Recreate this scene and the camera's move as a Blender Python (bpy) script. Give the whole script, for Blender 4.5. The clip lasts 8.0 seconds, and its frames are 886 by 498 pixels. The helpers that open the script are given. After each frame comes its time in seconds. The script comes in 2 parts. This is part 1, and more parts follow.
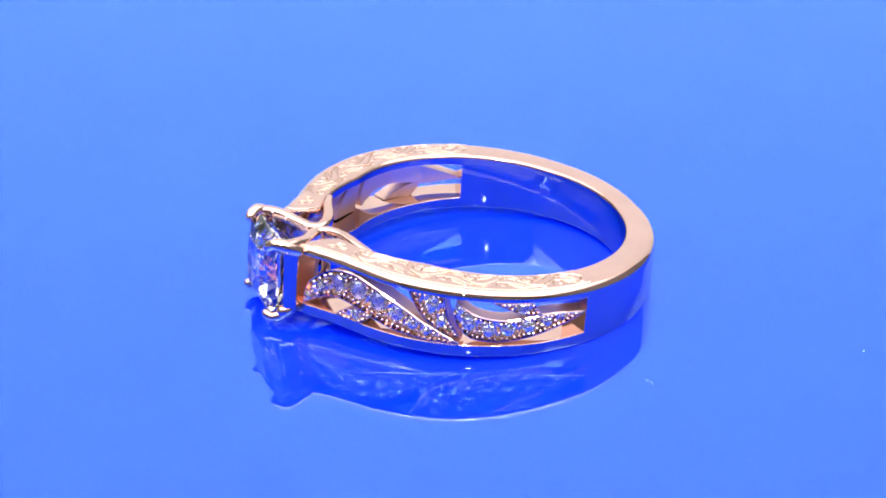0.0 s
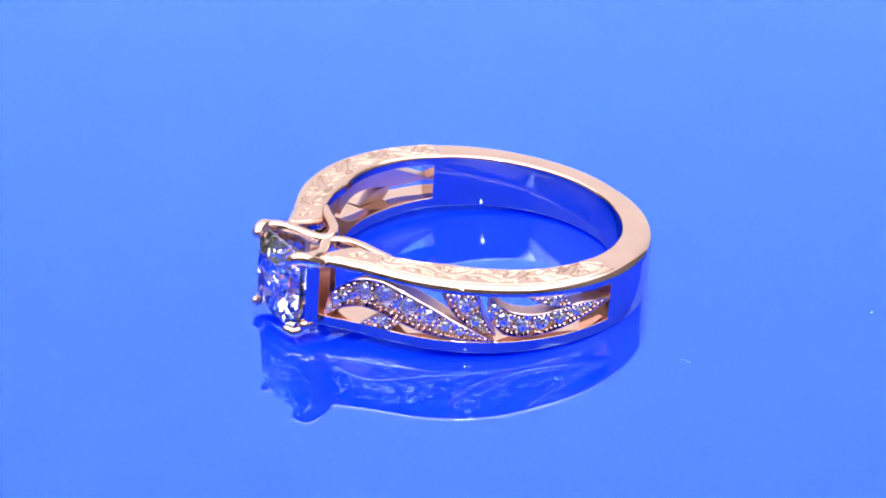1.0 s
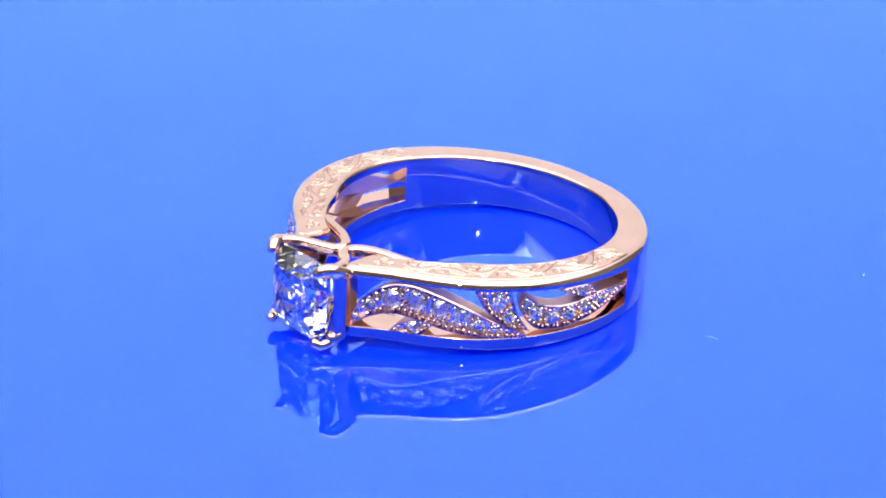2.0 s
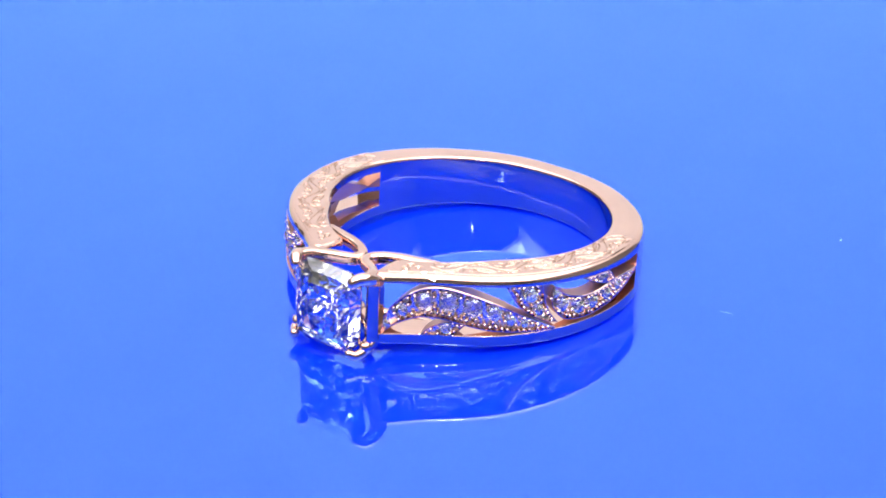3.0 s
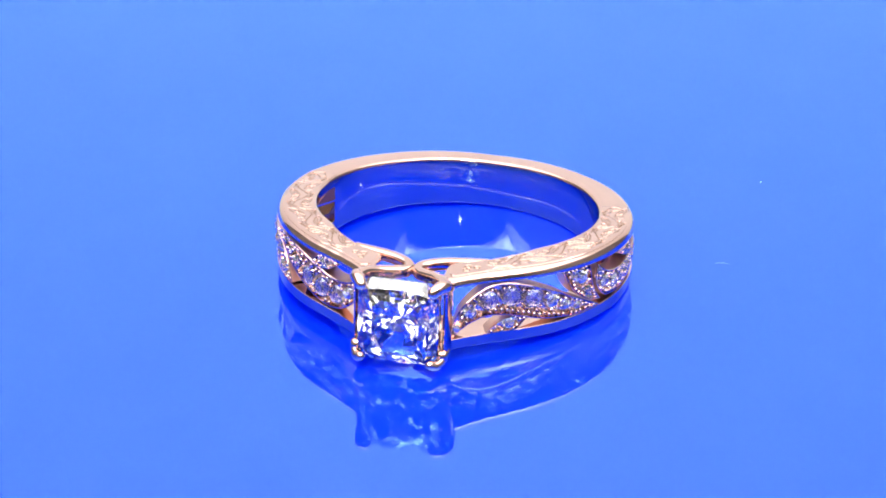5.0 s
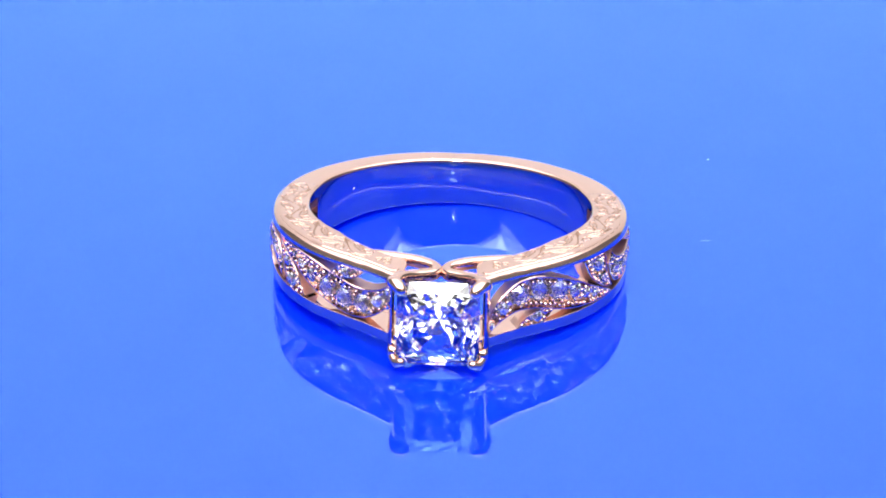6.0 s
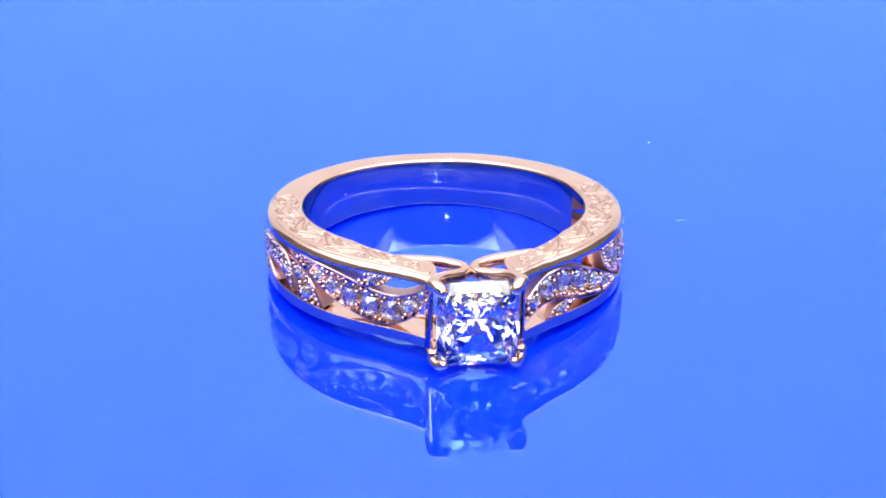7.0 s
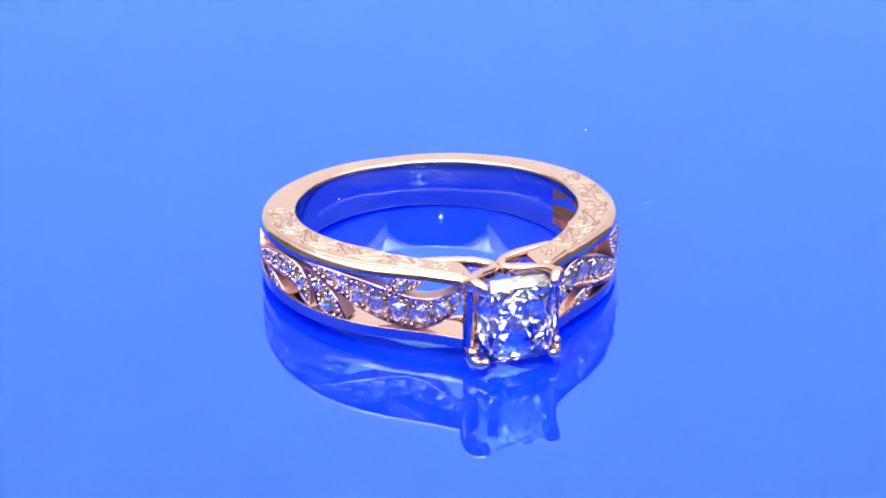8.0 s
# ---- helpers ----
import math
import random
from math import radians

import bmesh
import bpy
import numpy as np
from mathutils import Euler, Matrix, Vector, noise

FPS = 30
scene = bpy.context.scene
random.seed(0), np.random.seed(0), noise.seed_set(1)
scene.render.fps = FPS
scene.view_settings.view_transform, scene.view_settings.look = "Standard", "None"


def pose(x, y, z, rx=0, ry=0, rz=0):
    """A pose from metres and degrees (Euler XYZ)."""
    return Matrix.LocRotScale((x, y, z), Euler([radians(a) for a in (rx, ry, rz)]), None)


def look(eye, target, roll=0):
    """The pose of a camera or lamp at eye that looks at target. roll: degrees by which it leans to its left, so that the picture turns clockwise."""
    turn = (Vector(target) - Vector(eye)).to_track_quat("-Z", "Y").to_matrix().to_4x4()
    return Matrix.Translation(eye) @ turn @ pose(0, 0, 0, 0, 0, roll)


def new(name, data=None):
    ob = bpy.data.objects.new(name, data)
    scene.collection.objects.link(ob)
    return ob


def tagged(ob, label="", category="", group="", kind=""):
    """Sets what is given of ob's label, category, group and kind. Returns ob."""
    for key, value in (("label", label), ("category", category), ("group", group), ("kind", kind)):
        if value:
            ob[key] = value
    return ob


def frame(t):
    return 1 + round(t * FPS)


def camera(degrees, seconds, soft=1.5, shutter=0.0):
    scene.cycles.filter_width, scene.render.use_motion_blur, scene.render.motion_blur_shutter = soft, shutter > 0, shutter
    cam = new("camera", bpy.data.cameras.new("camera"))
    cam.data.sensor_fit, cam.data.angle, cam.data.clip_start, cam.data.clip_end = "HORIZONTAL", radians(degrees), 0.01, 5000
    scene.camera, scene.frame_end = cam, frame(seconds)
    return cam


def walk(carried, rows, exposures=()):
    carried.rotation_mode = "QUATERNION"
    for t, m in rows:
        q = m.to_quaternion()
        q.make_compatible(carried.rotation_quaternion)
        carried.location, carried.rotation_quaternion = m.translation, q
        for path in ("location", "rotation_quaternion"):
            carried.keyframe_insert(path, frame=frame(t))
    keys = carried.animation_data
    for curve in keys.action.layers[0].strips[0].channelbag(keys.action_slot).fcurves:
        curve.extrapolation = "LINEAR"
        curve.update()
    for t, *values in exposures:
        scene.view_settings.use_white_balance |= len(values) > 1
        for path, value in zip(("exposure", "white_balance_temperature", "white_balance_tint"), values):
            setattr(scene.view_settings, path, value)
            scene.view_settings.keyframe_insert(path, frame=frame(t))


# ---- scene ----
# A rose gold engagement ring lies on its side on a slowly turning sheet of glossy blue acrylic.
MM = 0.001

# ---- camera: a fixed macro view ----
cam = camera(25.004, 8.0, soft=1.9)
eye_pose = pose(-0.000403, -0.107752, 0.054640, 63.9434, 0, 0) @ pose(0, 0, 0, 0, 0, -0.2369)
walk(cam, [(0.0, eye_pose), (8.0, eye_pose)], exposures=[(0.0, 0.0), (8.0, 0.0)])

# ---- the turning of the table: degrees a second about the world's z axis ----
TURN_RATE = 11.1295
RING_CENTRE = (1.9858, 0.8048, 2.1926)   # mm
RING_AZIMUTH, RING_TILT, RING_LEAN = -160.021, 3.649, -1.198

# ---- light: a photo tent with soft panels overhead and in front, small sparkle lamps, and added side fill ----
world = bpy.data.worlds.new("studio")
scene.world = world
world.use_nodes = True
world.node_tree.nodes["Background"].inputs[0].default_value = (0.9, 0.95, 1.0, 1)
world.node_tree.nodes["Background"].inputs[1].default_value = 0.05


def area_lamp(name, eye, target, size_x, size_y, power, colour):
    data = bpy.data.lights.new(name, "AREA")
    data.shape, data.size, data.size_y, data.energy, data.color = "RECTANGLE", size_x, size_y, power, colour
    ob = new(name, data)
    ob.matrix_world = look(eye, target)
    return ob


area_lamp("softbox_top", (0.0, 0.06, 0.54), (0.0, 0.06, 0.0), 0.82, 0.70, 2.6, (1.0, 0.98, 0.96))
area_lamp("softbox_front", (0.0, -0.255, 0.455), (0.0, 0.0, 0.0), 0.82, 0.28, 2.25, (1.0, 0.98, 0.95))
for spot_x, spot_y, spot_z, spot_size, spot_power in ((-0.02, -0.20, 0.40, 0.060, 1.5), (-0.02, -0.34, 0.195, 0.010, 0.12), (0.10, -0.10, 0.50, 0.040, 0.6)):
    area_lamp("spot_lamp", (spot_x, spot_y, spot_z), (0.0, 0.0, 0.0), spot_size, spot_size, spot_power, (1.0, 0.97, 0.93))
# unseen fill added at both sides to brighten the diamond and small stones
for side_x in (-0.41, 0.41):
    area_lamp("added_side_fill", (side_x, -0.02, 0.45), (0.0, 0.0, 0.03), 0.74, 0.19, 1.15, (1.0, 0.98, 0.96))

# ---- materials ----


def material(name):
    m = bpy.data.materials.new(name)
    m.use_nodes = True
    nt = m.node_tree
    return m, nt, nt.nodes["Principled BSDF"]


def add_noise(nt, scale, detail=3.0, rough=0.5):
    co = nt.nodes.new("ShaderNodeTexCoord")
    n = nt.nodes.new("ShaderNodeTexNoise")
    n.inputs["Scale"].default_value, n.inputs["Detail"].default_value, n.inputs["Roughness"].default_value = scale, detail, rough
    nt.links.new(co.outputs["Object"], n.inputs["Vector"])
    return n


def ramp(nt, source, stops):
    r = nt.nodes.new("ShaderNodeValToRGB")
    r.color_ramp.elements[0].position, r.color_ramp.elements[0].color = stops[0]
    r.color_ramp.elements[1].position, r.color_ramp.elements[1].color = stops[1]
    nt.links.new(source, r.inputs["Fac"])
    return r


def grey(value):
    return (value, value, value, 1)


def gold_material(name, colour, rough_lo, rough_hi, bump):
    m, nt, b = material(name)
    b.inputs["Metallic"].default_value = 1.0
    fine = add_noise(nt, 9000.0, 4.0)
    broad = add_noise(nt, 450.0, 2.0)
    dark = tuple(c * 0.93 for c in colour[:3]) + (1,)
    col = ramp(nt, broad.outputs["Fac"], ((0.35, dark), (0.65, colour)))
    nt.links.new(col.outputs["Color"], b.inputs["Base Color"])
    ro = ramp(nt, fine.outputs["Fac"], ((0.3, grey(rough_lo)), (0.75, grey(rough_hi))))
    nt.links.new(ro.outputs["Color"], b.inputs["Roughness"])
    bp = nt.nodes.new("ShaderNodeBump")
    bp.inputs["Strength"].default_value, bp.inputs["Distance"].default_value = bump, 0.00002
    nt.links.new(broad.outputs["Fac"], bp.inputs["Height"])
    nt.links.new(bp.outputs["Normal"], b.inputs["Normal"])
    return m


ROSE = (0.81, 0.545, 0.452, 1)
gold = gold_material("polished_rose_gold", ROSE, 0.02, 0.06, 0.12)
gold_satin = gold_material("satin_rose_gold", ROSE, 0.06, 0.14, 0.25)
gold_seat = gold_material("brushed_rose_gold", (0.92, 0.68, 0.58, 1), 0.18, 0.34, 0.8)
gold_sawn = gold_material("sawn_rose_gold", (0.83, 0.565, 0.475, 1), 0.32, 0.5, 0.8)
gold_bead = gold_material("bead_rose_gold", (0.90, 0.66, 0.55, 1), 0.015, 0.05, 0.1)
# groove shade put into the colour: much darker than the ring's own gold
gold_cut_shade = gold_material("groove_shade_rose_gold", (0.38, 0.23, 0.16, 1), 0.35, 0.55, 0.4)

# acrylic: a translucent blue body under a clear, slightly blue-green gloss
acrylic, nt, b = material("blue_acrylic")
n = add_noise(nt, 40.0, 2.0)
col = ramp(nt, n.outputs["Fac"], ((0.3, (0.0010, 0.0195, 0.92, 1)), (0.7, (0.0013, 0.022, 0.96, 1))))
nt.links.new(col.outputs["Color"], b.inputs["Base Color"])
b.inputs["Specular IOR Level"].default_value = 0.0
b.inputs["Roughness"].default_value = 0.6
b.inputs["Subsurface Weight"].default_value = 1.0
b.inputs["Subsurface Radius"].default_value = (0.6, 0.8, 1.0)
b.inputs["Subsurface Scale"].default_value = 0.006
n = add_noise(nt, 300.0, 4.0)
ro = ramp(nt, n.outputs["Fac"], ((0.3, grey(0.012)), (0.8, grey(0.03))))
gloss = nt.nodes.new("ShaderNodeBsdfGlossy")
gloss.inputs["Color"].default_value = (0.46, 0.99, 1.0, 1)
nt.links.new(ro.outputs["Color"], gloss.inputs["Roughness"])
fresnel = nt.nodes.new("ShaderNodeFresnel")
fresnel.inputs["IOR"].default_value = 2.15
mix = nt.nodes.new("ShaderNodeMixShader")
nt.links.new(fresnel.outputs["Fac"], mix.inputs[0])
nt.links.new(b.outputs["BSDF"], mix.inputs[1])
nt.links.new(gloss.outputs["BSDF"], mix.inputs[2])
nt.links.new(mix.outputs["Shader"], nt.nodes["Material Output"].inputs["Surface"])

diamond_glass, nt, b = material("diamond")
b.inputs["Base Color"].default_value = (1, 1, 1, 1)
b.inputs["Roughness"].default_value = 0.05
b.inputs["IOR"].default_value = 2.42
b.inputs["Transmission Weight"].default_value = 1.0

melee, nt, b = material("small_diamond")
b.inputs["Base Color"].default_value = (1.0, 0.99, 0.95, 1)
b.inputs["Roughness"].default_value = 0.07
b.inputs["IOR"].default_value = 2.42
b.inputs["Transmission Weight"].default_value = 1.0

fabric, nt, b = material("white_tent_fabric")
n = add_noise(nt, 120.0, 4.0)
col = ramp(nt, n.outputs["Fac"], ((0.3, (0.80, 0.80, 0.80, 1)), (0.7, (0.84, 0.84, 0.84, 1))))
nt.links.new(col.outputs["Color"], b.inputs["Base Color"])
b.inputs["Roughness"].default_value = 0.9


def cloth(name, low, high):
    m, nt, b = material(name)
    weave = add_noise(nt, 200.0, 4.0)
    shade = ramp(nt, weave.outputs["Fac"], ((0.3, grey(low)), (0.7, grey(high))))
    nt.links.new(shade.outputs["Color"], b.inputs["Base Color"])
    b.inputs["Roughness"].default_value = 0.95
    return m


black_cloth = cloth("black_cloth", 0.045, 0.06)
grey_cloth = cloth("grey_cloth", 0.10, 0.125)

backdrop_paper, nt, b = material("pale_backdrop_paper")
n = add_noise(nt, 60.0, 4.0)
col = ramp(nt, n.outputs["Fac"], ((0.3, (0.58, 0.58, 0.58, 1)), (0.7, (0.61, 0.61, 0.61, 1))))
nt.links.new(col.outputs["Color"], b.inputs["Base Color"])
b.inputs["Roughness"].default_value = 0.9

lint, nt, b = material("pale_lint")
b.inputs["Base Color"].default_value = (0.40, 0.46, 0.62, 1)
b.inputs["Roughness"].default_value = 0.7


# ---- mesh helpers (millimetres in, metres out) ----


def finish(bm, mat, sharp=35.0, smooth=True):
    bmesh.ops.recalc_face_normals(bm, faces=bm.faces)
    for v in bm.verts:
        v.co *= MM
    me = bpy.data.meshes.new("mesh")
    for f in bm.faces:
        f.smooth = smooth
    bm.to_mesh(me)
    bm.free()
    if smooth:
        me.set_sharp_from_angle(angle=radians(sharp))
    me.materials.append(mat)
    return me


def part(name, bm, mat, parent, label="", sharp=35.0, smooth=True):
    ob = new(name, finish(bm, mat, sharp, smooth))
    ob.parent = parent
    if label:
        tagged(ob, label)
    return ob


def loft(bm, rings, closed_ring=True, cap_a=True, cap_b=True):
    rows = [[bm.verts.new(p) for p in r] for r in rings]
    n = len(rows[0])
    for a, b in zip(rows, rows[1:]):
        for i in range(n if closed_ring else n - 1):
            j = (i + 1) % n
            bm.faces.new((a[i], a[j], b[j], b[i]))
    if cap_a:
        bm.faces.new(rows[0])
    if cap_b:
        bm.faces.new(rows[-1][::-1])
    return rows


def spline(points, n):
    """n points on a smooth curve through the given ones, evenly spread along it."""
    p = np.array(points, float)
    q = np.vstack([2 * p[0] - p[1], p, 2 * p[-1] - p[-2]])
    dense = []
    for i in range(1, len(q) - 2):
        for s in np.linspace(0, 1, 12, endpoint=False):
            a, b, c, d = q[i - 1], q[i], q[i + 1], q[i + 2]
            dense.append(0.5 * (2 * b + (c - a) * s + (2 * a - 5 * b + 4 * c - d) * s * s + (3 * b - a - 3 * c + d) * s ** 3))
    dense.append(q[-2])
    dense = np.array(dense)
    run = np.concatenate([[0], np.cumsum(np.linalg.norm(np.diff(dense, axis=0), axis=1))])
    at = np.linspace(0, run[-1], n)
    return np.stack([np.interp(at, run, dense[:, k]) for k in range(p.shape[1])], 1)


def tube(bm, points, radii, sides=10, flat=1.0, up=(0, 0, 1), n=None, round_end=True):
    """A swept bar; flat: height over width, up: the way in which the height lies."""
    path = spline(points, n) if n else np.array(points, float)
    rr = np.interp(np.linspace(0, 1, len(path)), np.linspace(0, 1, len(radii)), radii)
    up = Vector(up)
    rings = []
    m = len(path)
    for i in range(m):
        t = Vector(path[min(i + 1, m - 1)] - path[max(i - 1, 0)]).normalized()
        s = t.cross(up).normalized()
        u = s.cross(t).normalized()
        rings.append((Vector(path[i]), s, u, t, rr[i]))
    full = []
    if round_end:
        c, s, u, t, r = rings[0]
        full += [(c - t * r * 0.7, s, u, r * 0.35), (c - t * r * 0.45, s, u, r * 0.75)]
    full += [(c, s, u, r) for c, s, u, t, r in rings]
    if round_end:
        c, s, u, t, r = rings[-1]
        full += [(c + t * r * 0.45, s, u, r * 0.75), (c + t * r * 0.7, s, u, r * 0.35)]
    k = 0.72 if flat != 1.0 else 1.0
    out = []
    for c, s, u, r in full:
        ring = []
        for j in range(sides):
            a = 2 * math.pi * (j + 0.5) / sides
            ca, sa = math.cos(a), math.sin(a)
            ca, sa = math.copysign(abs(ca) ** k, ca), math.copysign(abs(sa) ** k, sa)
            ring.append(c + s * (r * ca) + u * (r * flat * sa))
        out.append(ring)
    loft(bm, out)


# ---- the setting: acrylic sheet and the tent round it ----


def slab(name, lo, hi, mat, label):
    bm = bmesh.new()
    bmesh.ops.create_cube(bm, size=1.0)
    for v in bm.verts:
        v.co = [(lo[k] + hi[k]) / 2 + v.co[k] * (hi[k] - lo[k]) for k in range(3)]
    bmesh.ops.bevel(bm, geom=bm.edges[:], offset=1.0, segments=2, affect="EDGES")
    ob = new(name, finish(bm, mat))
    return tagged(ob, label, kind="structure")


slab("table", (-425, -424, -30), (424, 424, -6.5), fabric, "table under a white cloth inside the tent")
slab("floor", (-150, -150, -6), (150, 150, 0), acrylic, "sheet of glossy saturated blue acrylic under the ring")
slab("wall_north", (-440, 425, -30), (440, 440, 560), backdrop_paper, "pale paper back wall of a photo tent")
slab("wall_south", (-440, -440, 402), (440, -425, 560), fabric, "white fabric front wall of a photo tent")
# unseen black cloth, added so that upright gold faces reflect dark
slab("wall_south_darkener", (-440, -440, -30), (440, -425, 400), black_cloth, "unseen black cloth added in front to darken low reflections")
for wall_name, wall_x in (("wall_west", -432.5), ("wall_east", 432.5)):
    slab(wall_name, (wall_x - 7.5, -424, 332), (wall_x + 7.5, 424, 560), fabric, "white fabric side wall of a photo tent")
    # added out of view to keep the ring's side reflections deep blue
    slab(wall_name + "_darkener", (wall_x - 7.5, -424, -30), (wall_x + 7.5, 424, 330), grey_cloth, "unseen dark grey cloth added to darken low side reflections")
slab("ceiling", (-440, -440, 562), (440, 440, 575), fabric, "white fabric top of a photo tent")

# ---- the ring; its own axes: x towards the stone, z along the finger ----
ring = new("engagement_ring")
tagged(ring, "rose gold engagement ring with a square diamond and pierced leaf shoulders", "ring")

OUT_AZ = (0, 12, 17.4, 22.6, 29.6, 37, 43.5, 53.6, 81, 102, 140, 180)
OUT_R = (13.2, 12.35, 11.80, 11.43, 11.23, 11.16, 11.12, 11.04, 10.82, 10.70, 10.4, 10.2)
IN_AZ = (0, 10.0, 10.6, 11.5, 13, 20, 28, 45, 180)
IN_R = (11.8, 11.4, 10.5, 10.05, 9.84, 9.58, 9.2, 8.5, 8.5)
TOP_AZ = (0, 12, 30, 60, 102, 140, 180)
TOP_H = (2.06, 2.08, 2.08, 2.02, 1.80, 1.6, 1.5)
SLOT_AZ = (0, 12, 45, 72, 85, 103)
SLOT_H = (1.5, 1.55, 1.48, 1.34, 1.27, 1.10)
SLOT_END = 101.9


def r_out(az):
    return float(np.interp(abs(az), OUT_AZ, OUT_R))


def r_in(az):
    return float(np.interp(abs(az), IN_AZ, IN_R))


def top_h(az):
    return float(np.interp(abs(az), TOP_AZ, TOP_H))


def slot_h(az):
    return float(np.interp(abs(az), SLOT_AZ, SLOT_H))


def polar(az, r, h):
    return Vector((r * math.cos(radians(az)), r * math.sin(radians(az)), h))


def rounded_section(ri, ro, lo, hi, radii, steps=6):
    """Corners in turn: outer top, inner top, inner bottom, outer bottom."""
    pts = []
    corners = ((ro, hi, -1, -1, 0), (ri, hi, 1, -1, 90), (ri, lo, 1, 1, 180), (ro, lo, -1, 1, 270))
    for (r, h, sr, sh, a0), rad in zip(corners, radii):
        cx, ch = r + sr * rad, h + sh * rad
        for k in range(steps + 1):
            a = radians(a0 + 90 * k / steps)
            pts.append((cx + rad * math.cos(a), ch + rad * math.sin(a)))
    return pts


def band(bm, az_list, lo_of, hi_of, radii, cap_a=True, cap_b=True):
    rings = []
    for az in az_list:
        sec = rounded_section(r_in(az), r_out(az), lo_of(az), hi_of(az), radii)
        rings.append([polar(az, r, h) for r, h in sec])
    loft(bm, rings, True, cap_a, cap_b)


def signed(a):
    return a if a <= 180 else a - 360


bm = bmesh.new()
band(bm, [signed(a) for a in np.linspace(SLOT_END, 360 - SLOT_END, 97)], lambda a: -top_h(a), top_h, (0.50, 0.2, 0.06, 0.03))
part("shank", bm, gold, ring, "plain polished rose gold back of the band")

for side in (1, -1):
    for level in (1, -1):
        bm = bmesh.new()
        az_list = [side * a for a in np.concatenate([np.linspace(10.0, 14, 9), np.linspace(15, SLOT_END, 66)])]
        if level > 0:
            band(bm, az_list, slot_h, top_h, (0.48, 0.2, 0.06, 0.05))
        else:
            band(bm, az_list, lambda a: -top_h(a) - 0.08 * min(1.0, (SLOT_END - abs(a)) / 35), lambda a: -slot_h(a), (0.05, 0.06, 0.06, 0.03))
        part("rail", bm, gold, ring, "rose gold rail with an engraved face")


# ---- engraved panels on the upper rails ----


def engraving_curves(rnd):
    """Scrollwork as polylines (along, across, half width of the cut), in mm."""
    out = []

    def add(pts, w):
        p = spline(pts, max(6, int(len(pts) * 14)))
        out.append(np.column_stack([p, np.interp(np.linspace(0, 1, len(p)), (0, 0.3, 0.7, 1), (w * 0.45, w, w, w * 0.35))]))

    # a waving vine: at every crest a curl, a long leaf with its vein, and short shading strokes
    stem = [(s, 0.42 * math.sin(2 * math.pi * (s - 3.9) / 3.3)) for s in np.arange(3.9, 16.3, 0.25)]
    add(stem, 0.055)
    for k in range(8):
        s0 = 4.0 + 1.65 * k + rnd.uniform(-0.08, 0.08)
        flip = 1 if k % 2 else -1
        r0 = rnd.uniform(0.36, 0.44)
        if s0 > 15.6:
            continue
        add([(s0 + 0.35 + r0 * (1 - 0.08 * j) * math.cos(j * 0.66 + 2.6), flip * (0.36 + r0 * (1 - 0.08 * j) * math.sin(j * 0.66 + 2.6))) for j in range(10)], 0.06)
        tip, base = (s0 + 1.75, flip * 0.70), (s0 + 0.55, flip * 0.02)
        add([base, (s0 + 0.85, flip * 0.48), (s0 + 1.30, flip * 0.70), tip], 0.06)
        add([base, (s0 + 0.95, flip * 0.14), (s0 + 1.40, flip * 0.36), tip], 0.06)
        add([(s0 + 0.75, flip * 0.2), (s0 + 1.1, flip * 0.42), (s0 + 1.5, flip * 0.58)], 0.035)
        for m in range(4):
            a = s0 + 0.1 + 0.2 * m
            add([(a, -flip * (0.50 + 0.05 * m)), (a + 0.18, -flip * (0.60 + 0.04 * m)), (a + 0.42, -flip * (0.66 + 0.03 * m))], rnd.uniform(0.04, 0.06))
        add([(s0 + 0.2, -flip * 0.30), (s0 + 0.5, -flip * 0.52), (s0 + 0.95, -flip * 0.60), (s0 + 1.35, -flip * 0.42), (s0 + 1.2, -flip * 0.25)], 0.055)
    for s0, q0, r0 in ((2.75, 0.22, 0.2), (2.85, -0.2, 0.2), (3.3, 0.1, 0.17)):
        add([(s0 + r0 * math.cos(j * 0.7) * (1 - 0.03 * j), q0 + r0 * math.sin(j * 0.7) * (1 - 0.03 * j)) for j in range(11)], 0.055)
    add([(16.2, 0.45), (16.6, 0.5), (17.0, 0.52), (17.35, 0.3), (17.55, 0.0), (17.2, -0.35), (16.9, -0.5)], 0.05)
    add([(16.4, -0.4), (16.8, -0.1), (17.0, 0.2), (17.1, 0.45)], 0.06)
    return out


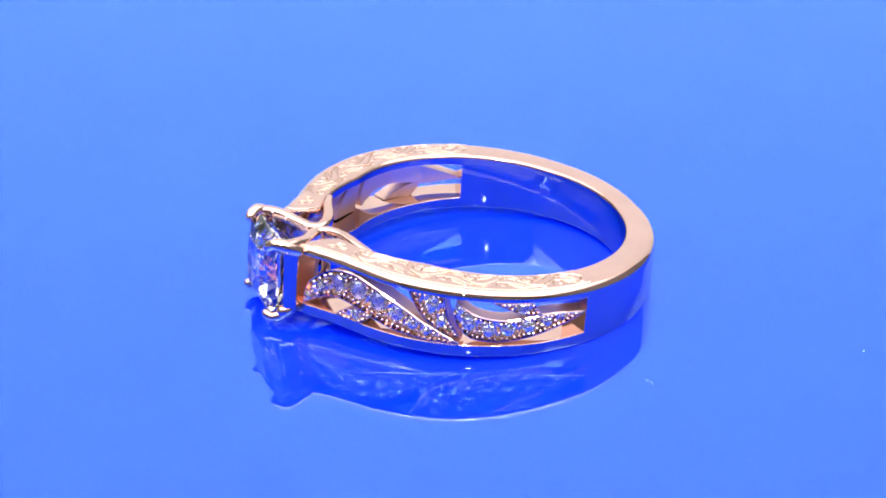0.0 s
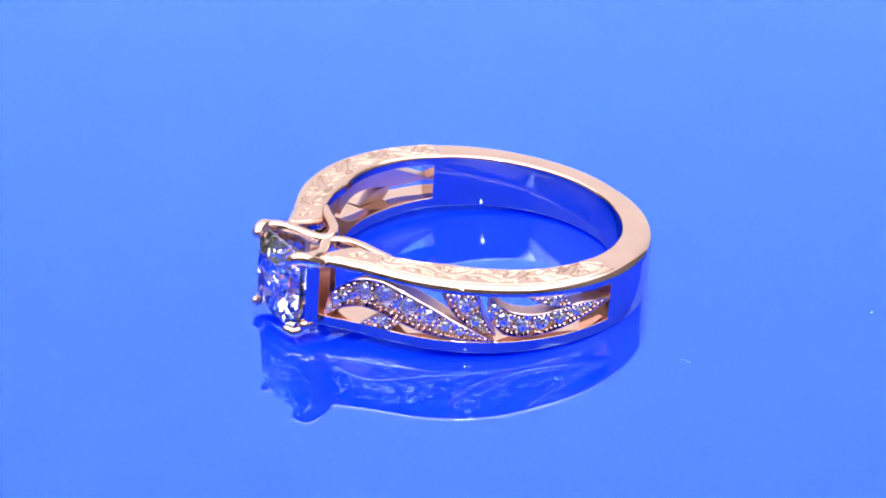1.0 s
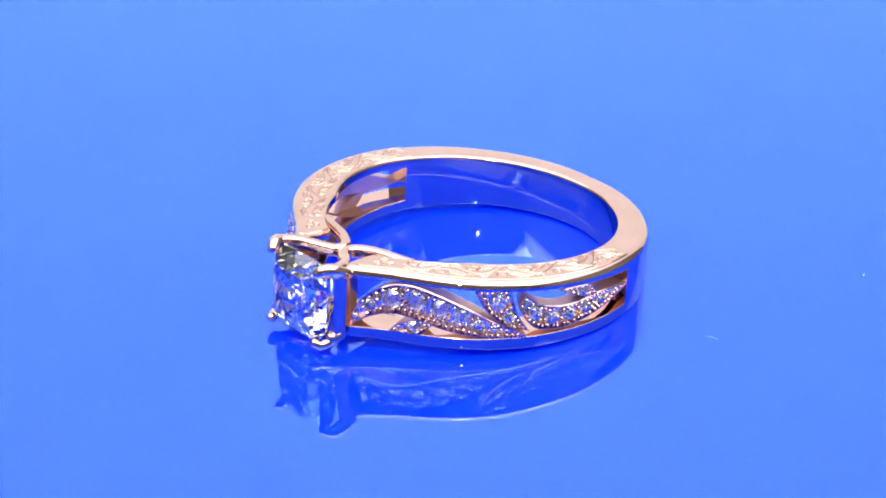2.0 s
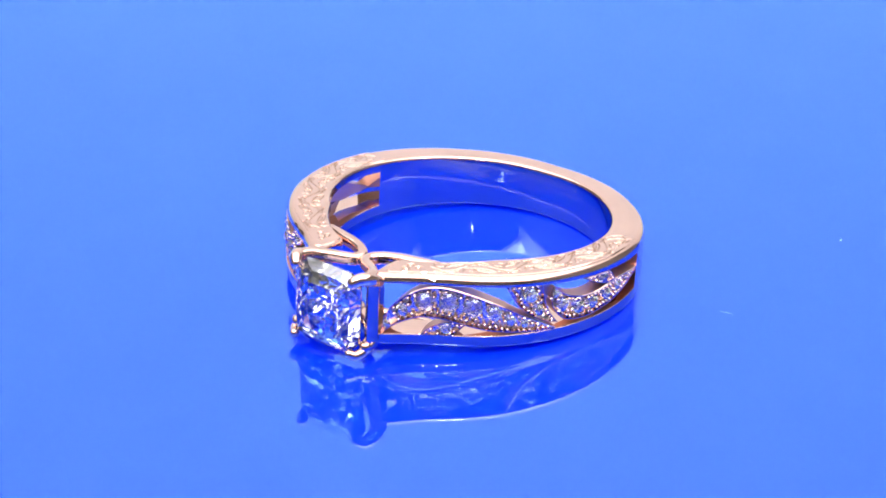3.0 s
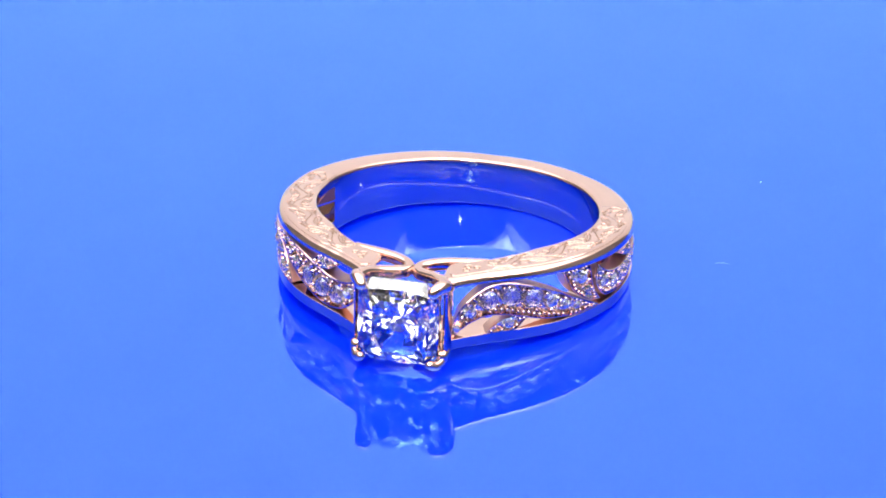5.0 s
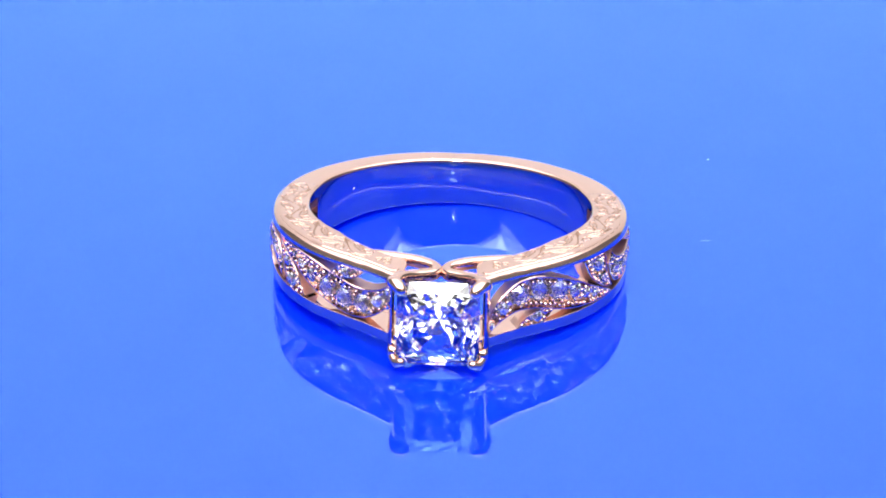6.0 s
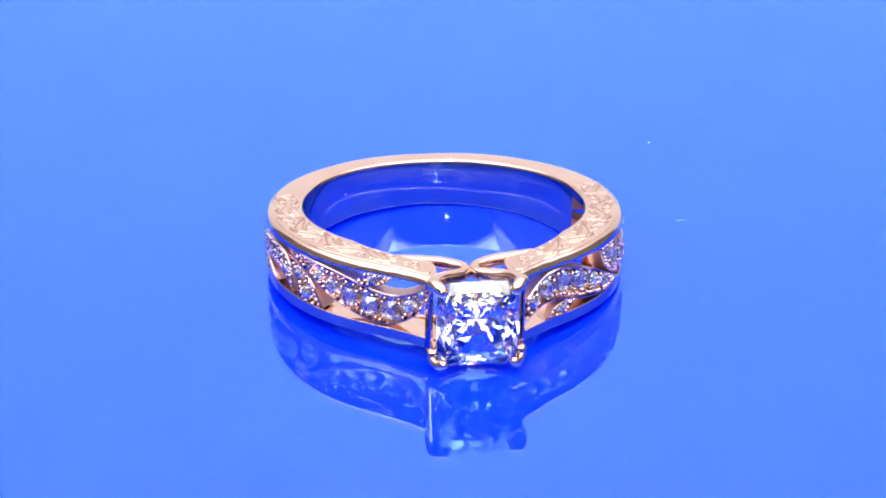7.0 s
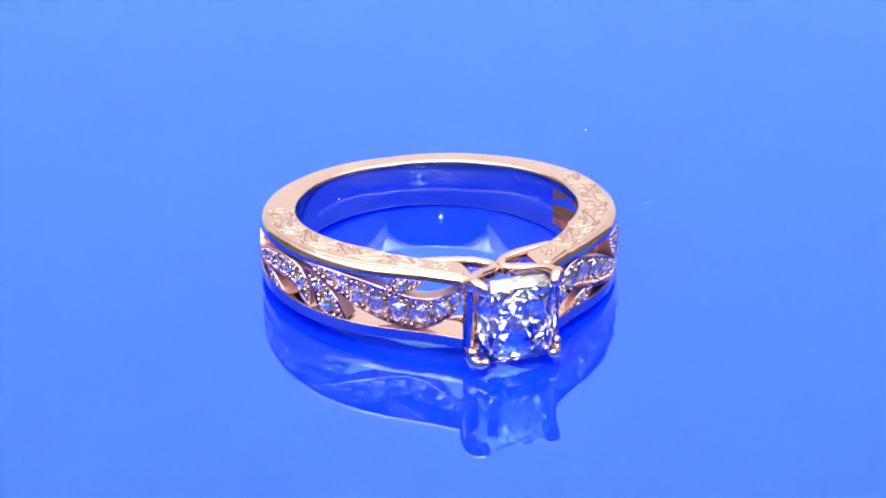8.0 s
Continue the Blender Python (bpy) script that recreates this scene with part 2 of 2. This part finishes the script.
def engraved_panel(side):
    bm = bmesh.new()
    cuts = np.vstack(engraving_curves(random.Random(5 + side)))
    n, m = 560, 60
    az = np.linspace(11.4, 105.0, n)
    across = np.linspace(-1, 1, m)
    rows = []
    for i, a in enumerate(az):
        mid, half = (r_in(a) + 0.10 + r_out(a) - 0.36) / 2, (r_out(a) - 0.36 - r_in(a) - 0.10) / 2
        end = min(1.0, (i + 0.5) / 14)
        half *= math.sqrt(max(0.02, 1 - (1 - end) ** 2))
        s = a * math.pi / 180 * 9.7
        near = cuts[np.abs(cuts[:, 0] - s) < 0.2]
        row = []
        for q in across:
            lift = 0.055 * min(1.0, (1 - abs(q)) / 0.09, (n - 1 - i) / 4, i / 3)
            if len(near) and abs(q) < 0.93:
                d = np.hypot(near[:, 0] - s, near[:, 1] - q * half)
                lift -= 0.06 * float(np.clip(1.25 - d / near[:, 2], 0, 1).max())
            row.append(polar(side * a, mid + q * half, top_h(a) + max(lift, -0.012)))
        rows.append(row)
    loft(bm, rows, False, False, False)
    # deep faces of the cuts get the dark gold, as painted shade
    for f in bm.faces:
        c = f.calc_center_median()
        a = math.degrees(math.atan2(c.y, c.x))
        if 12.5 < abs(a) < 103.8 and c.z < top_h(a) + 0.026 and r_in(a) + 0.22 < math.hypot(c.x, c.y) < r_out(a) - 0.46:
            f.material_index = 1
    return bm


for side in (1, -1):
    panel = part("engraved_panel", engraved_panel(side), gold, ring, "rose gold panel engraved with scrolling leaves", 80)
    panel.data.materials.append(gold_cut_shade)

# ---- pierced shoulders: pave leaves in the slots ----
# outlines as (azimuth, height) from tip to tip; stones as (azimuth, height, radius)
LEAVES = [
    (((12.3, -1.60), (12.4, -1.00), (13.9, 0.00), (16.9, 0.66), (20.3, 1.12), (23.7, 1.36), (28.5, 1.40), (34.9, 1.10), (40.5, 0.71), (46.1, 0.25), (51.0, -0.26), (55.1, -0.60), (59.0, -0.98), (62.5, -1.28)),
     ((12.3, -1.60), (13.2, -1.40), (15.8, -0.96), (20.3, -0.58), (24.1, -0.50), (28.5, -0.60), (33.1, -0.82), (37.1, -1.02), (42.1, -1.22), (47.6, -1.34), (53.1, -1.40), (58.0, -1.42), (62.5, -1.40)),
     ((13.6, -0.92, 0.20), (17.2, -0.08, 0.32), (22.6, 0.43, 0.47), (29.8, 0.46, 0.49), (36.7, 0.20, 0.47), (43.1, -0.15, 0.36), (48.0, -0.58, 0.25), (52.4, -0.86, 0.19)), 0.12),
    (((22.0, -1.55), (24.2, -1.15), (27.1, -0.84), (31.4, -0.68), (34.8, -0.80)),
     ((22.0, -1.55), (26.6, -1.58), (31.0, -1.54), (33.0, -1.20), (34.8, -0.86)),
     ((29.1, -1.10, 0.27),), 0.085),
    (((57.4, 1.36), (58.2, 0.75), (58.9, 0.24), (60.6, -0.40), (63.1, -0.98)),
     ((46.4, 1.36), (50.1, 0.25), (54.5, -0.45), (59.0, -0.85), (63.1, -1.02)),
     ((53.7, 0.84, 0.35), (56.8, -0.12, 0.26)), 0.10),
    (((60.9, 1.28), (63.2, 0.93), (66.8, 0.53), (71.6, 0.31), (76.6, 0.26), (83.1, 0.41), (90.3, 0.55), (101.9, 0.30)),
     ((60.9, 1.28), (60.0, 0.70), (60.8, 0.00), (63.2, -0.60), (66.3, -1.00), (73.4, -1.14), (81.1, -0.97), (89.5, -0.57), (101.9, 0.20)),
     ((62.2, 0.74, 0.21), (64.9, -0.03, 0.34), (70.8, -0.42, 0.32), (76.7, -0.38, 0.31), (82.9, -0.23, 0.29), (88.7, -0.01, 0.22), (93.6, 0.19, 0.15)), 0.10),
    (((71.8, 1.30), (77.8, 1.29), (83.3, 1.25), (85.2, 0.89), (86.7, 0.54)),
     ((71.8, 1.28), (76.3, 0.88), (81.0, 0.55), (84.2, 0.47), (86.7, 0.48)),
     ((80.7, 0.91, 0.27),), 0.085),
]
FLOOR_DROP, LEAF_DEPTH = 0.38, 1.05


def at_wall(az, h, dr, side):
    """A place on the outer wall; the second shoulder is the first, turned half round the stone's axis."""
    return polar(side * az, r_out(az) + dr, side * h)


def leaf_mesh(upper, lower, rim, side):
    bm = bmesh.new()
    n = 40
    a, b = spline(upper, n), spline(lower, n)
    rows = []
    for i in range(n):
        d = b[i] - a[i]
        wide = max(math.hypot(d[0] * 0.19, d[1]), 1e-4)
        f = min(rim / wide, 0.42)
        prof = ((0.0, -LEAF_DEPTH), (0.0, -0.035), (f * 0.35, 0.012), (f * 0.8, 0.005), (f, -FLOOR_DROP * min(1, wide / 1.1)),
                (1 - f, -FLOOR_DROP * min(1, wide / 1.1)), (1 - f * 0.8, 0.005), (1 - f * 0.35, 0.012), (1.0, -0.035), (1.0, -LEAF_DEPTH))
        rows.append([at_wall(*(a[i] + d * s), dr, side) for s, dr in prof])
    made = loft(bm, rows, True)
    floor_edges = {v for r in made for v in (r[4], r[5])}
    for f in bm.faces:
        if all(v in floor_edges for v in f.verts):
            f.material_index = 1
    flanks = {v for r in made for v in (r[0], r[1], r[8], r[9])}
    for f in bm.faces:
        if all(v in flanks for v in f.verts):
            f.material_index = 2
    return bm


def brilliant(bm, sides=8):
    """A round brilliant of radius 1, its table up."""
    def circle(r, z, turn):
        return [bm.verts.new((r * math.cos(2 * math.pi * (k + turn) / sides), r * math.sin(2 * math.pi * (k + turn) / sides), z)) for k in range(sides)]
    table, star = circle(0.38, 0.44, 0.0), circle(0.72, 0.25, 0.5)
    g1, g2, culet = circle(1.0, 0.03, 0.0), circle(1.0, -0.03, 0.0), bm.verts.new((0, 0, -1.12))
    low = circle(0.55, -0.54, 0.5)
    bm.faces.new(table)
    for k in range(sides):
        j = (k + 1) % sides
        bm.faces.new((table[k], star[k], table[j]))
        bm.faces.new((star[k], g1[k], g1[j]))
        bm.faces.new((table[k], star[k - 1], g1[k], star[k]))
        bm.faces.new((g1[k], g2[k], g2[j], g1[j]))
        bm.faces.new((g2[k], low[k], g2[j]))
        bm.faces.new((low[k - 1], low[k], g2[k]))
        bm.faces.new((low[k], culet, low[k - 1]))


bm = bmesh.new()
brilliant(bm)
STONE = finish(bm, melee, smooth=False)


def bead(bm, centre, r):
    out = Vector((centre.x, centre.y, 0)).normalized()
    turn = out.to_track_quat("Z", "X").to_matrix().to_4x4()
    bmesh.ops.create_icosphere(bm, subdivisions=2, radius=r, matrix=Matrix.Translation(centre - out * r * 1.6) @ turn @ Matrix.Diagonal((1, 1, 2.6, 1)))


def build_leaf(spec, side):
    upper, lower, stones, rim = spec
    leaf = part("leaf", leaf_mesh(upper, lower, rim, side), gold, ring, "pierced leaf set with small round diamonds", 30)
    leaf.data.materials.append(gold_seat)
    leaf.data.materials.append(gold_sawn)
    rnd = random.Random(len(stones) * 7 + int(upper[0][0]) + side)
    beads = bmesh.new()
    ups, los = spline(upper, 60), spline(lower, 60)
    placed = []
    for az, h, r in stones:
        r *= 1.24
        ob = new("diamond", STONE)
        out = polar(side * az, 1.0, 0.0)
        m = out.to_track_quat("Z", "X").to_matrix().to_4x4()
        m.translation = at_wall(az, h, -0.02, side) * MM
        ob.matrix_world = m @ Matrix.Rotation(radians(rnd.uniform(-12, 12)), 4, "X") @ Matrix.Rotation(rnd.random() * 6, 4, "Z") @ Matrix.Diagonal((r, r, r, 1))
        ob.parent = leaf
    # beads that hold the stones, in the gaps between stone and rim
    inner = []
    for i in range(0, 60):
        for s in (0.17, 0.83):
            inner.append(ups[i] + (los[i] - ups[i]) * (s + rnd.uniform(-0.03, 0.03)))
    for i in range(0, 60, 2):
        for s in (0.3, 0.42, 0.58, 0.7):
            inner.append(ups[i] + (los[i] - ups[i]) * (s + rnd.uniform(-0.05, 0.05)))
    for az, h in inner:
        k = r_out(az) * math.pi / 180
        gap = min([math.hypot((az - a) * k, h - hh) - 1.2 * r for a, hh, r in stones])
        if gap < 0.04 or rnd.random() < 0.3 or any(math.hypot((az - a) * k, h - hh) < 0.25 for a, hh in placed):
            continue
        edge = min(min(math.hypot((az - p[0]) * k, h - p[1]) for p in ups), min(math.hypot((az - p[0]) * k, h - p[1]) for p in los))
        if edge < rim + 0.03:
            continue
        placed.append((az, h))
        bead(beads, at_wall(az, h, -0.045 + rnd.uniform(-0.02, 0.02), side), rnd.uniform(0.11, 0.15))
    if len(placed):
        tagged(part("bead_setting", beads, gold_bead, leaf, "tiny rose gold beads", 80), kind="stuff")
    else:
        beads.free()


for side in (1, -1):
    for spec in LEAVES:
        build_leaf(spec, side)

# ---- the head: claws, ribbons, posts ----
for side in (1, -1):
    for level in (1, -1):
        y, z = side, level
        bm = bmesh.new()
        if level > 0:
            path, radii = [(12.2, 2.54, 1.70), (12.85, 2.56, 1.98), (13.36, 2.44, 2.18), (13.72, 2.22, 2.16), (13.98, 1.98, 1.94)], (0.33, 0.37, 0.40, 0.38, 0.33)
        else:
            path, radii = [(12.7, 2.55, -1.85), (13.1, 2.5, -2.15), (13.45, 2.38, -2.36), (13.78, 2.18, -2.44), (14.04, 1.94, -2.28)], (0.26, 0.30, 0.31, 0.31, 0.27)
        tube(bm, [(px, py * y, pz) for px, py, pz in path], radii, 12, 1.0, n=14)
        if level < 0:
            for bx, by, bz in ((12.75, 2.50, -2.22), (13.10, 2.46, -2.48), (13.48, 2.34, -2.66), (13.86, 2.12, -2.66)):
                bmesh.ops.create_icosphere(bm, subdivisions=2, radius=0.16, matrix=Matrix.Translation((bx, by * y, bz + 0.10)))
        part("claw", bm, gold, ring, "rounded rose gold claw over a corner of the stone", 60)
        bm = bmesh.new()
        tube(bm, [(13.25, 2.48 * y, 2.06 * z), (12.45, 2.2 * y, 2.02 * z), (11.75, 1.66 * y, 1.86 * z), (11.2, 0.95 * y, 1.74 * z), (10.8, 0.42 * y, 1.68 * z), (10.35, 0.26 * y, 1.68 * z), (9.9, 0.5 * y, 1.72 * z), (9.5, 1.1 * y, 1.76 * z), (9.25, 1.8 * y, 1.80 * z), (8.98, 2.8 * y, 1.82 * z), (8.55, 3.9 * y, 1.82 * z)],
             (0.36, 0.34, 0.33, 0.33, 0.33, 0.33, 0.31, 0.24), 12, 1.1, n=48)
        part("ribbon", bm, gold, ring, "looped rose gold ribbon beside the stone", 60)
    # outer post between the two claws of a side
    bm = bmesh.new()
    sec = [(12.42, 2.70), (12.50, 2.80), (12.62, 2.80), (13.14, 2.66), (13.20, 2.56), (13.1, 2.42), (12.48, 2.56)]
    loft(bm, [[Vector((x, side * yy, h)) for x, yy in sec] for h in (-2.1, -1.0, 0.0, 1.0, 2.0)])
    part("post", bm, gold, ring, "flat polished post joining two claws", 20)
    bm = bmesh.new()
    sec = [(11.0, 1.75), (12.6, 1.95), (12.6, 2.2), (11.0, 2.0)]
    loft(bm, [[Vector((x, side * yy, h)) for x, yy in sec] for h in (-1.75, 1.75)])
    part("gallery_plate", bm, gold_satin, ring, "satin rose gold gallery plate under the stone", 20)

# centre stone: a square modified brilliant that faces away from the finger
STONE_W, STONE_H, GIRDLE_X, STONE_Z = 4.6, 4.95, 13.48, -0.12
cut_rnd = random.Random(11)


def square_ring(scale, x, bow, cut, n_side=6, turn=0.0, jitter=0.0):
    """Points round a square with cut corners and bowed sides, in the stone's plane."""
    pts = []
    for q in range(4):
        for k in range(n_side):
            s = -1 + 2 * (k + 0.5 + turn) / n_side
            d = 1 + bow * (1 - s * s)
            p, o = s * (1 - cut), d * (1 - (cut * 0.25 if abs(s) > 0.9 else 0))
            y, z = [(o, p), (-p, o), (-o, -p), (p, -o)][q]
            j = [cut_rnd.uniform(-jitter, jitter) for _ in range(3)]
            pts.append((x + j[0], y * STONE_W / 2 * scale + j[1], z * STONE_H / 2 * scale + j[2] + STONE_Z))
    return pts


bm = bmesh.new()
PAVILION = math.tan(radians(52)) * STONE_W / 2
levels = [square_ring(0.55, GIRDLE_X + 0.78, 0.05, 0.05, 4, 0.0),
          square_ring(0.785, GIRDLE_X + 0.50, 0.05, 0.06, 4, 0.5),
          square_ring(0.975, GIRDLE_X + 0.06, 0.03, 0.06, 4, 0.0)]
for scale, bow, cut, turn in ((0.975, 0.03, 0.06, 0.0), (0.79, 0.03, 0.10, 0.5), (0.57, 0.06, 0.14, 0.0), (0.34, 0.10, 0.20, 0.5), (0.15, 0.12, 0.20, 0.0)):
    levels.append(square_ring(scale, GIRDLE_X - 0.06 - (0.975 - scale) * PAVILION, bow, cut, 4, turn, 0.02 if scale < 0.9 else 0.0))
rows = [[bm.verts.new(p) for p in lv] for lv in levels]
bm.faces.new(rows[0])
for idx, (a, c) in enumerate(zip(rows, rows[1:])):
    m = len(a)
    for k in range(m):
        j = (k + 1) % m
        if idx == 2:
            bm.faces.new((a[k], a[j], c[j], c[k]))
        elif idx % 2 == 0 or idx == 3:
            bm.faces.new((a[k], a[j], c[k]))
            bm.faces.new((c[k], a[j], c[j]))
        else:
            bm.faces.new((a[k], c[j], c[k]))
            bm.faces.new((a[k], a[j], c[j]))
culet = bm.verts.new((GIRDLE_X - 0.06 - 0.975 * PAVILION, 0.03, STONE_Z - 0.04))
last = rows[-1]
for k in range(len(last)):
    bm.faces.new((last[k], last[(k + 1) % len(last)], culet))
part("diamond", bm, diamond_glass, ring, "large square brilliant-cut diamond held by four claws", smooth=False)

# ---- lint and dust on the sheet, turning with it ----


def lint_piece(name, points, radius, label):
    bm = bmesh.new()
    x0, y0 = points[0]
    tube(bm, [((x - x0), (y - y0), radius) for x, y in points], (radius * 0.6, radius, radius * 0.6), 6, 1.0, n=10)
    ob = new(name, finish(bm, lint, 60))
    tagged(ob, label, "lint", "lint on the sheet")
    return ob, (x0, y0)


DUST = [lint_piece("lint_fibre", ((10.67, -12.44), (10.95, -12.70), (11.08, -13.12)), 0.006, "thin pale curved fibre lying on the blue sheet"),
        lint_piece("dust_speck", ((23.18, -9.39), (23.24, -9.35), (23.28, -9.29)), 0.03, "tiny pale dust speck lying on the blue sheet")]

# ---- the turn of the table carries the ring round ----


def ring_pose(t):
    x, y, z = RING_CENTRE
    return pose(0, 0, 0, 0, 0, TURN_RATE * t) @ pose(x * MM, y * MM, z * MM) @ pose(0, 0, 0, 0, 0, RING_AZIMUTH) @ pose(0, 0, 0, RING_LEAN) @ pose(0, 0, 0, 0, -RING_TILT)


def motions():
    times = [0.25 * k for k in range(33)]
    walk(ring, [(t, ring_pose(t)) for t in times])
    for ob, (x, y) in DUST:
        walk(ob, [(t, pose(0, 0, 0, 0, 0, TURN_RATE * t) @ pose(x * MM, y * MM, 0)) for t in times])


motions()
